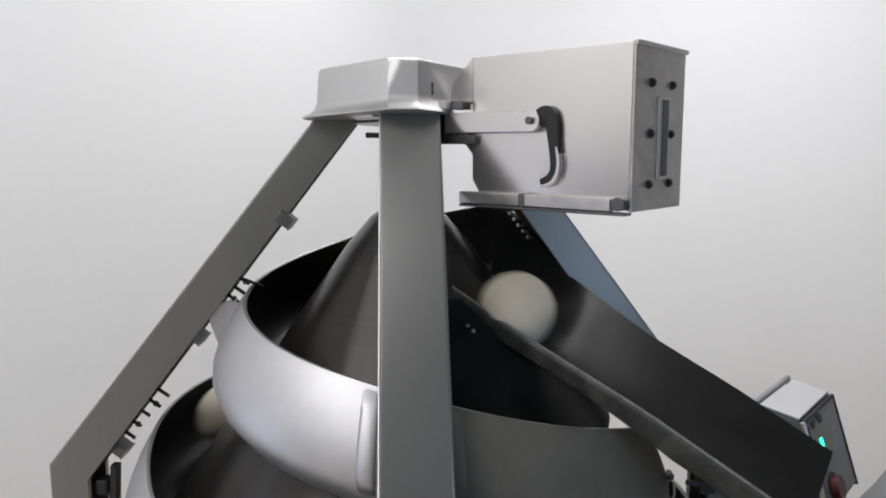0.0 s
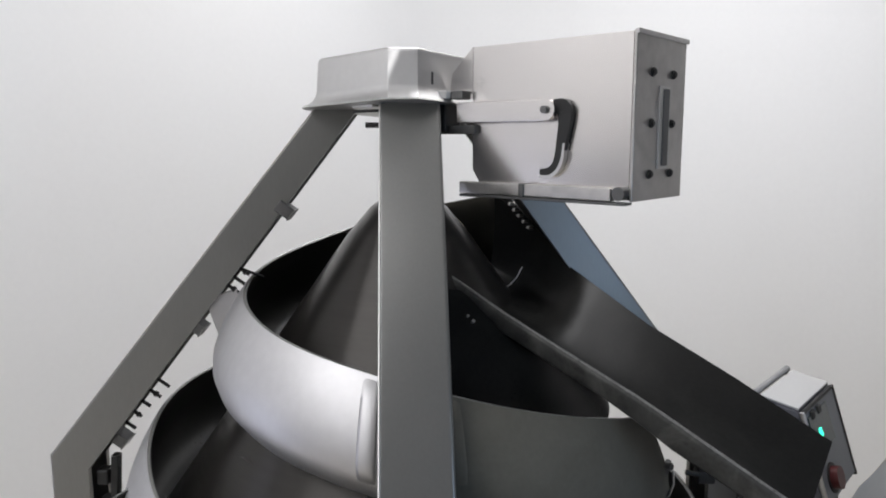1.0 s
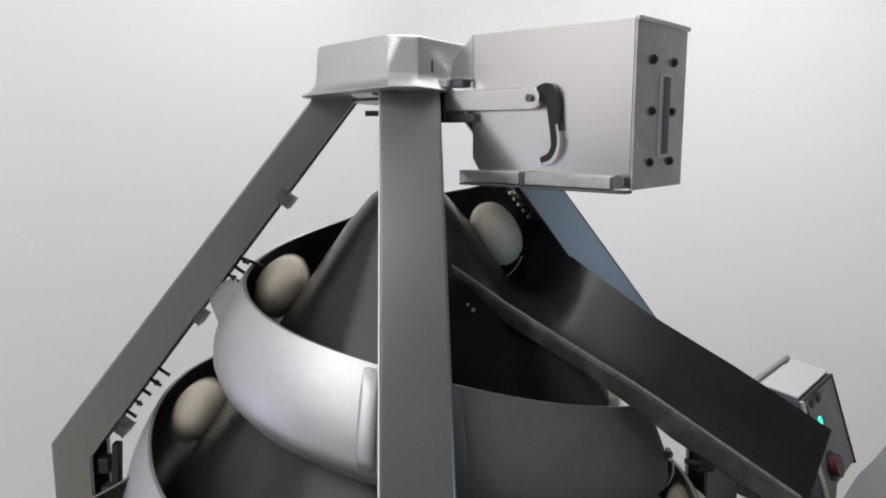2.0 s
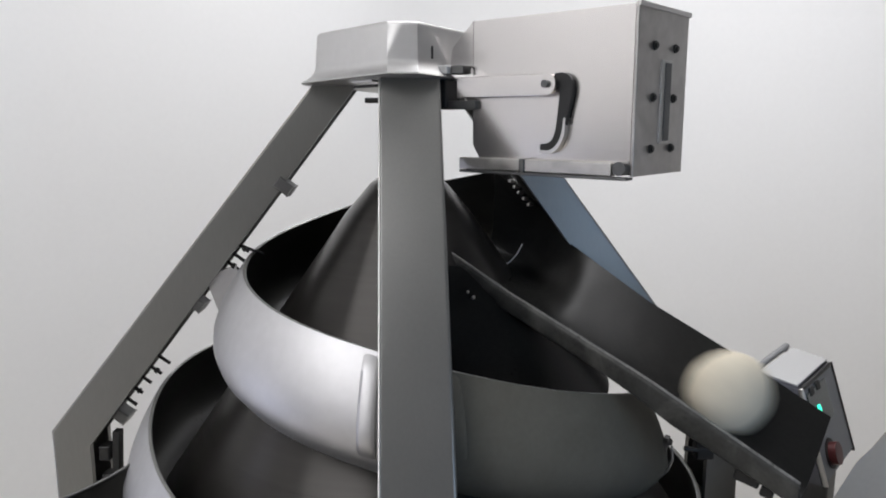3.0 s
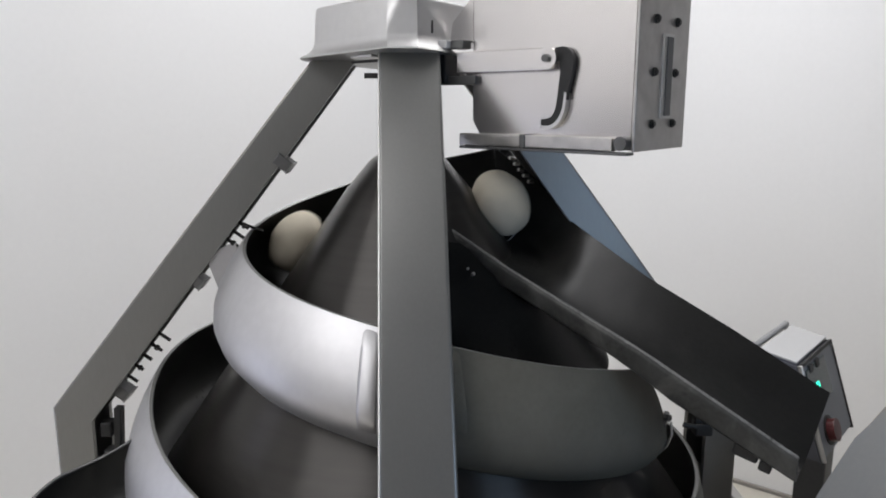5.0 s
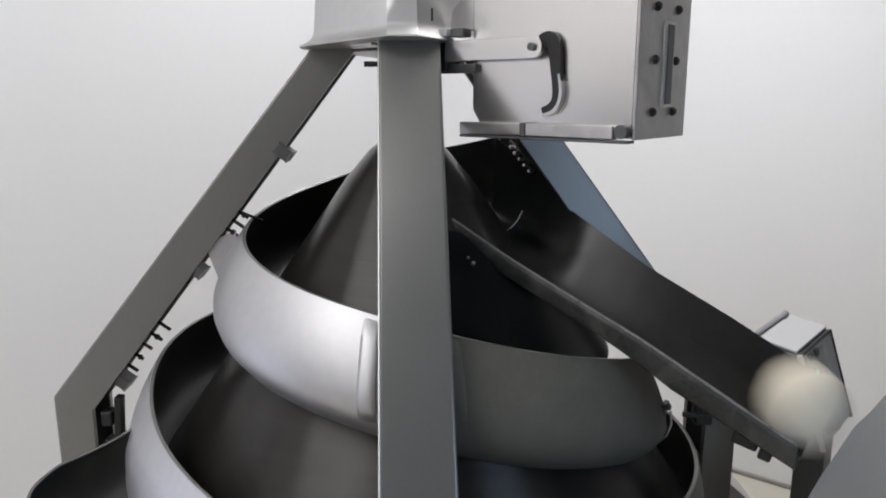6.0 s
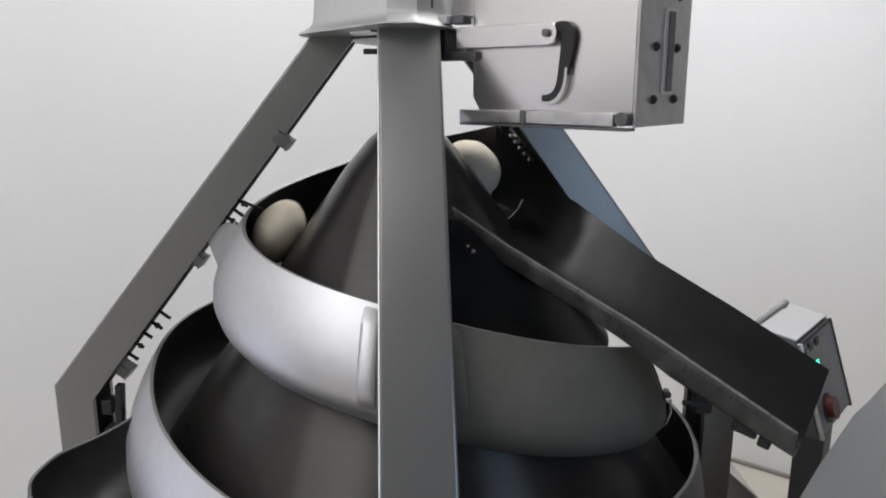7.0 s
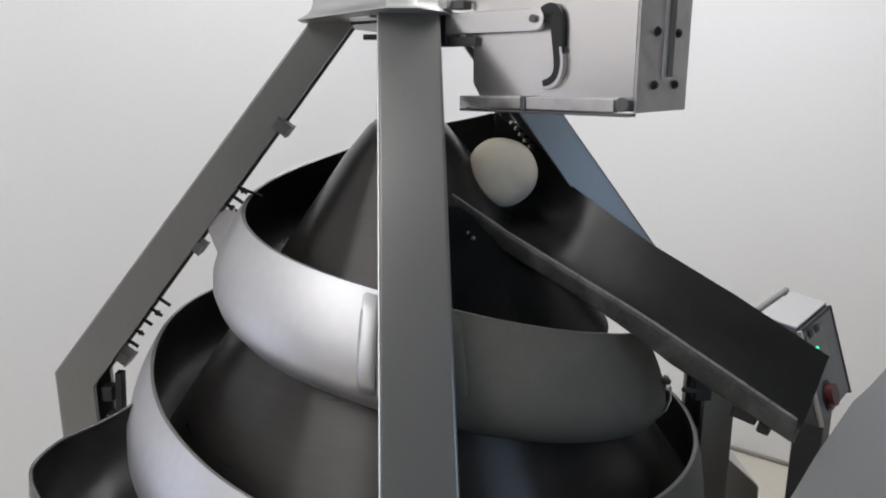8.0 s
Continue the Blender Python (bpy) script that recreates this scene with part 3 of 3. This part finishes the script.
def strip(points, widths, thick, y):
    """A flat link that follows a line in x, z."""
    bm = bmesh.new()
    left, right = [], []
    table = [(i, *p, wide) for i, (p, wide) in enumerate(zip(points, widths))]
    fine = [smooth_table(table, k / 5) for k in range(5 * (len(points) - 1) + 1)]
    points, widths = [(x, z) for x, z, _ in fine], [wide for _, _, wide in fine]
    for i, (x, z) in enumerate(points):
        x0, z0 = points[max(0, i - 1)]
        x1, z1 = points[min(len(points) - 1, i + 1)]
        n = Vector((z0 - z1, x1 - x0)).normalized() * widths[i] / 2
        left.append(Vector((x + n.x, y, z + n.y)))
        right.append(Vector((x - n.x, y, z - n.y)))
    mid = [(p + q) / 2 for p, q in zip(left, right)]
    slab(bm, [left, mid, right], 0)
    bmesh.ops.solidify(bm, geom=bm.faces[:], thickness=thick)
    return bm


def build_duster():
    d = empty("flour_duster")
    d.matrix_world = BOX
    tagged(d, "brushed stainless steel flour duster box with a bolted end plate", "flour duster")
    zc, h = 0.029, 0.234
    body = prism([(-0.003, zc - h / 2), (-0.264, zc - h / 2), (-0.289, -0.050), (-0.289, zc + h / 2), (-0.003, zc + h / 2)], 0.160, pose(0, 0.083, 0))
    bmesh.ops.bevel(body, geom=body.edges[:], offset=0.002, segments=2, affect="EDGES")
    part("body", body, STEEL_BOX, d)
    plate = part("end_plate", box(0.005, 0.164, h + 0.004, pose(-0.0005, 0.082, zc), 0.0015), STEEL_PLATE, d, "bolted steel end plate")
    part("top_lip", box(0.004, 0.168, 0.007, pose(0.0035, 0.082, zc + h / 2 - 0.001), 0.001), STEEL, plate, "folded top lip")
    part("slot_frame", box(0.003, 0.034, 0.120, pose(0.0030, 0.090, 0.015), 0.001), STEEL, plate, "pale slot frame")
    part("slot_cover", box(0.003, 0.020, 0.112, pose(0.0045, 0.093, 0.015), 0.001), STEEL_DARK, plate, "dark slot cover")
    for y in (0.050, 0.118):
        for z in (0.093, 0.021, -0.052):
            bm = rod((0.002, y, z), (0.0045, y, z), 0.0065, 12)
            add_rod(bm, (0.004, y, z), (0.0075, y, z), 0.0042, 6)
            part("bolt", bm, BLACK, plate, "dark hexagon bolt")
    rail = part("rail", box(0.278, 0.016, 0.019, pose(-0.163, -0.007, -0.080), 0.002), STEEL_PLATE, d, "steel slide rail")
    part("rail_clamp", box(0.010, 0.018, 0.022, pose(-0.176, -0.009, -0.080), 0.002), STEEL_DARK, rail, "dark clamp")
    part("rail_lip", box(0.300, 0.022, 0.004, pose(-0.150, -0.006, -0.0925), 0.001), STEEL_DARK, rail)
    part("knob", rod((-0.012, 0.002, -0.078), (-0.012, -0.016, -0.078), 0.010, 16), STEEL_DARK, d, "dark steel knob")
    # mounting: tapered side plate, two bars and a dark block towards the cap
    part("side_plate", prism([(-0.288, 0.146), (-0.332, 0.106), (-0.336, 0.079), (-0.288, 0.072)], 0.004, pose(0, 0.005, 0)), STEEL_BOX, d, "tapered steel mounting plate")
    part("upper_bar", box(0.027, 0.022, 0.014, pose(-0.308, -0.004, 0.070), 0.002), STEEL_DARK, d, "dark mounting bar")
    part("bar_end", box(0.050, 0.024, 0.013, pose(-0.3465, -0.012, 0.071), 0.002), LID, d, "pale bar end")
    part("lower_bar", box(0.085, 0.022, 0.014, pose(-0.318, 0.004, 0.014), 0.002), STEEL_DARK, d, "dark mounting bar")
    part("block", box(0.030, 0.040, 0.060, pose(-0.348, 0.006, 0.040), 0.003), BLACK, d, "dark mounting block")
    part("hanger", box(0.018, 0.012, 0.090, pose(-0.300, 0.100, -0.035, 0, 32, 0), 0.002), STEEL_DARK, d, "dark hanger strap")
    # the crank arm, and the link that it rocks
    bm = box(0.170, 0.007, 0.033, pose(-0.088, 0, -0.001), 0.002)
    add_rod(bm, (0, 0.0030, 0), (0, -0.0045, 0), 0.0160, 24)
    arm = part("crank_arm", bm, STEEL_BOX, d, "flat steel crank arm")
    part("arm_bolt", rod((0, -0.004, 0), (0, -0.010, 0), 0.0058, 12), STEEL_DARK, arm, "dark pivot bolt")
    link = part("rocker_link", strip([(0.006, 0.101), (0.022, 0.098), (0.030, 0.086), (0.030, 0.050), (0.029, 0.022), (0.024, 0.008), (0.014, 0.000), (0.0, -0.003)],
                                     [0.012, 0.024, 0.022, 0.017, 0.015, 0.013, 0.011, 0.009], 0.008, -0.004), BLACK, d, "dark curved rocker link")
    part("link_edge", strip([(0.035, 0.046), (0.036, 0.022), (0.030, 0.004), (0.018, -0.007), (0.0, -0.010)], [0.003, 0.005, 0.005, 0.005, 0.004], 0.010, -0.005), STEEL, link, "bright worn edge")
    return arm, link


crank_arm, rocker_link = build_duster()
ARM_AT, LINK_AT = (-0.148, -0.012, 0.042), (-0.148, -0.003, -0.048)

# ---- control panel: x along its width, y away from the operator ----
PANEL_AT = Matrix.Translation((0.676, 1.331, 0)) @ pose(0, 0, 0, 0, 0, 49)


def build_panel():
    p = empty("control_panel")
    p.matrix_world = PANEL_AT
    tagged(p, "pale grey control panel with green digits and a red stop button", "control panel")
    low, top, w = EYE - 0.695, EYE - 0.512, 0.215
    # wedge: the face leans back; y is negative towards the operator
    outline = [(-0.060, low), (0.075, low), (0.075, top + 0.012), (0.0, top)]
    bm = bmesh.new()
    ends = [[bm.verts.new((x, y, z)) for y, z in outline] for x in (0.0, w)]
    bm.faces.new(ends[0])
    bm.faces.new(ends[1][::-1])
    for i in range(4):
        j = (i + 1) % 4
        bm.faces.new((ends[0][i], ends[1][i], ends[1][j], ends[0][j]))
    bmesh.ops.bevel(bm, geom=bm.edges[:], offset=0.004, segments=2, affect="EDGES")
    housing = part("housing", bm, HOUSING_SHADED, p)
    part("lid", box(w - 0.006, 0.072, 0.005, Matrix.Translation((w / 2, 0.039, top + 0.0085)) @ pose(0, 0, 0, 9, 0, 0), 0.002), LID, housing, "pale grey lid")
    lean = math.degrees(math.atan2(0.060, top - low))
    face = Matrix.Translation((w / 2, -0.030, (low + top) / 2)) @ pose(0, 0, 0, -lean, 0, 0)
    foil = part("face_foil", box(w - 0.012, 0.004, 0.178, face @ pose(0, -0.002, 0), 0.001), PANEL, housing, "grey-blue control foil")
    part("face_border", box(0.006, 0.008, 0.190, face @ pose(w / 2 - 0.003, -0.002, 0), 0.001), BLACK, housing, "dark edge seal")
    part("top_border", box(w - 0.012, 0.007, 0.007, face @ pose(0, -0.002, 0.0925), 0.001), BLACK, housing, "dark edge seal")
    part("display", box(0.125, 0.003, 0.075, face @ pose(-0.030, -0.005, 0.042), 0.001), SCREEN, foil, "dark display window")
    for dx in (-0.076, -0.046):
        bm = bmesh.new()
        add_box(bm, 0.003, 0.002, 0.018, face @ pose(dx - 0.005, -0.0075, 0.036))
        add_box(bm, 0.003, 0.002, 0.018, face @ pose(dx + 0.006, -0.0075, 0.032))
        add_box(bm, 0.012, 0.002, 0.003, face @ pose(dx, -0.0075, 0.045))
        add_box(bm, 0.011, 0.002, 0.003, face @ pose(dx, -0.0075, 0.033))
        part("digit", bm, GREEN, foil, "glowing green digit", smooth=False)
    for dx in (-0.062, -0.020):
        part("key", box(0.022, 0.005, 0.016, face @ pose(dx, -0.006, 0.078), 0.002), BLACK, foil, "black key")
    part("stop_button", rod(face @ Vector((-0.040, 0, -0.052)), face @ Vector((-0.040, -0.020, -0.052)), 0.022, 24), RED, foil, "red mushroom stop button")
    part("button_collar", rod(face @ Vector((-0.040, 0, -0.052)), face @ Vector((-0.040, -0.006, -0.052)), 0.029, 24), BLACK, foil, "dark button collar")
    part("side_edge", box(0.006, 0.010, 0.190, face @ pose(-w / 2 + 0.002, -0.002, 0), 0.002), STEEL, housing, "bright steel edge strip")
    bm = rod((-0.005, 0.088, top + 0.014), (w + 0.005, 0.088, top + 0.014), 0.007, 12)
    for x in (0.012, w - 0.012):
        add_rod(bm, (x, 0.075, top + 0.004), (x, 0.088, top + 0.014), 0.005, 10)
    part("handle", bm, PLASTIC, p, "grey tubular handle")
    part("stand", box(0.060, 0.055, low, pose(0.075, -0.028, low / 2), 0.003), STEEL_DARK, p, "dark steel stand")


build_panel()


# ---- the hood of the next machine, and the sloping cover at the rounder's foot ----
def build_hood():
    bm = bmesh.new()
    outline = [(0.30, 0.0), (0.34, 0.20), (0.555, 0.600), (0.650, 0.822), (0.700, 0.920), (0.800, 1.060), (0.95, 1.20), (1.02, 1.23), (1.5, 1.23), (1.5, 0.0)]
    front = [bm.verts.new((x, 1.165, z)) for x, z in outline]
    back = [bm.verts.new((x + 0.14, 1.165 + 0.10, z)) for x, z in outline]
    bm.faces.new(front)
    bm.faces.new(back[::-1])
    for i in range(len(front)):
        j = (i + 1) % len(front)
        bm.faces.new((front[i], back[i], back[j], front[j]))
    bmesh.ops.bevel(bm, geom=[e for e in bm.edges if (e.verts[0].co.y < 1.17) and (e.verts[1].co.y < 1.17)], offset=0.02, segments=4, affect="EDGES")
    hood = empty("machine_hood", 0.9, 1.2, 0)
    tagged(hood, "grey-beige painted sheet hood beside the chute", "machine hood")
    bmesh.ops.translate(bm, vec=(-0.9, -1.2, 0), verts=bm.verts)
    part("front_sheet", bm, HOOD, hood)
    bm = bmesh.new()
    for (x0, z0), (x1, z1) in zip(outline[1:6], outline[2:7]):
        add_rod(bm, (x0 - 0.758, 0.063, z0), (x1 - 0.758, 0.063, z1), 0.007, 10)
    part("back_edge", bm, HOOD, hood, "rolled back edge")


build_hood()
bm = prism([(0.52, EYE - 0.76), (0.631, EYE - 0.863), (0.703, EYE - 0.928), (0.703, 0.0), (0.52, 0.0)], 0.24, pose(-AX, 1.59 - AY, 0))
bmesh.ops.bevel(bm, geom=bm.edges[:], offset=0.004, segments=2, affect="EDGES")
part("foot_cover", bm, STEEL, rounder, "sloping pale steel cover at the upright")


# ---- floor tiles ----
floor = bpy.data.objects["floor"]
tile_me = bpy.data.meshes.new("tile")
tile_bm = box(0.534, 0.534, 0.010, Matrix(), 0.002, 1)
tile_bm.to_mesh(tile_me)
tile_bm.free()
tile_me.materials.append(TILE)
for i in range(5):
    for j in range(11):
        tile = new("tile", tile_me)
        tile.parent = floor
        tile.matrix_world = Matrix.Translation(ROOM @ Vector((0.27 + 0.54 * i, 0.282 + 0.54 * j, -0.005))) @ pose(0, 0, 0, 0, 0, -38.3)


# ---- dough ----
def build_dough():
    """A piece flattened between cone and wall: its thin axis is x."""
    bm = bmesh.new()
    bmesh.ops.create_icosphere(bm, subdivisions=4, radius=1.0)
    for v in bm.verts:
        n = 1 + noise.noise(v.co * 1.4) * 0.05 + noise.noise(v.co * 5) * 0.012
        v.co = Vector((v.co.x * 0.047, v.co.y * 0.065, v.co.z * 0.065)) * n
    return mesh_object("dough_ball", bm, DOUGH)


balls = [build_dough()]
for _ in range(5):
    balls.append(copy_thing(balls[0], Matrix()))
for ball in balls:
    tagged(ball, "round cream dough ball rolling in the dark trough", "dough ball", "dough balls")


DROP = [(-0.09, -12, 0.130, 1.345, -0.207), (0, -32, 0.128, 1.245, -0.275), (0.5, -80, 0.312, 1.142, -0.370), (1, -132, 0.505, 1.040, -0.452), (2, -152, 0.590, 0.975, -0.535), (3, -182, 0.690, 0.900, -0.80), (4, -232, 0.760, 0.840, -1.438)]
REST = [(0, 0), (0.12, -0.10), (-0.02, -0.16), (0.2, -0.2), (0.3, 0.0), (0.1, 0.1)]
SINK = [(-12, -0.095, 0.053), (20, -0.088, 0.053), (40, -0.082, 0.053), (62, -0.082, 0.053), (95, -0.072, 0.054), (120, -0.064, 0.055), (165, -0.063, 0.062), (188, -0.074, 0.068), (205, -0.096, 0.076), (228, -0.105, 0.074), (290, -0.10, 0.058), (420, -0.10, 0.058), (470, -0.06, 0.062), (560, -0.056, 0.057), (600, -0.055, 0.054), (645, -0.09, 0.052), (1000, -0.09, 0.052)]


def place(w, k):
    """Where a ball lies: w is the angle round the cone while it climbs, and falls below -12 down the chute and off its end."""
    if w >= -12:
        r, z = rim(max(40, w))
        sink, off = smooth_table(SINK, w)
        z += sink
        r = CONE_R + CONE_SLOPE * (CONE_TOP - z) + off - 0.014
        p = ring_point(w, r, z)
        return Vector((p.x + AX, p.y + AY, p.z))
    for (_, w0, *p), (_, w1, *q) in zip(DROP, DROP[1:]):
        if w >= w1:
            v = Vector(p).lerp(Vector(q), (w - w0) / (w1 - w0))
            break
    else:
        v = Vector(DROP[-1][2:])
    f = min(1, max(0, (-152 - w) / 80))
    return Vector((v.x + REST[k][0] * f, v.y + REST[k][1] * f, v.z + EYE))


def down_chute(t):
    return [(t - 1.25, 43), (t - 1.05, 35), (t - 0.85, 27), (t - 0.65, 22), (t - 0.45, 12), (t - 0.25, -12), (t, -32), (t + 0.2, -56.4), (t + 0.3, -69.5), (t + 0.4, -89.3), (t + 0.5, -109),
            (t + 0.6, -129), (t + 0.7, -152), (t + 0.8, -182), (t + 0.95, -232), (8.1, -232)]


# seconds and place of each ball
TRIPS = [
    down_chute(0.0),
    [(0, 114), (0.75, 90), (1.0, 72)] + down_chute(2.475),
    [(0, 328), (0.95, 245), (1.3, 215), (1.5, 199), (1.7, 192), (1.9, 181), (2.5, 128), (2.8, 110), (3.7, 90), (3.9, 72), (4.0, 62), (4.1, 51), (4.2, 43), (4.3, 36), (4.5, 28)] + down_chute(5.36)[3:],
    [(0, 524), (0.15, 505), (0.4, 486), (1.9, 395), (2.15, 367), (2.45, 340), (3.6, 246), (3.9, 226), (4.2, 200), (4.4, 193), (4.7, 181), (5.5, 128), (6.3, 96), (6.5, 81), (6.7, 62)] + down_chute(8.25),
    [(0, 700), (1.4, 581), (1.5, 573), (1.6, 565), (1.7, 557), (2.0, 538), (2.2, 508), (4.45, 395), (4.7, 367), (5.0, 338), (5.9, 245), (6.2, 216), (6.4, 202), (6.6, 192), (6.8, 183), (7.2, 164), (7.4, 147), (8.0, 111), (8.1, 106)],
    [(0, 870), (3.8, 588), (4.0, 573), (4.2, 557), (4.5, 538), (4.6, 526), (4.7, 508), (5.0, 484), (6.95, 396), (7.2, 367), (7.5, 338), (8.1, 288)],
]


def motions():
    for k, (ball, trip) in enumerate(zip(balls, TRIPS)):
        rows = []
        for i in range(81):
            t = i * 0.1
            w = straight(trip, t)
            p = place(w, k)
            lean = -28 * min(1, max(0, (w + 132) / 100))
            turn = w if w >= 22 else max(-80, 22 - 2.9 * (22 - w))
            rows.append((t, pose(p.x, p.y, p.z, -1.4 * w, lean, turn)))
        walk(ball, rows)
    walk(cone, [(k * 0.5, pose(0, 0, CONE_TOP, 0, 0, -75 * k)) for k in range(17)])
    # the crank rocks once in 1.93 s
    arm_rows, link_rows = [], []
    for i in range(81):
        t = i * 0.1
        shift = 0.0135 * math.cos(2 * math.pi * (t - 1.05) / 1.933)
        arm_rows.append((t, pose(ARM_AT[0] + shift, ARM_AT[1], ARM_AT[2])))
        link_rows.append((t, pose(*LINK_AT, 0, math.degrees(shift / 0.092), 0)))
    walk(crank_arm, arm_rows)
    walk(rocker_link, link_rows)


motions()
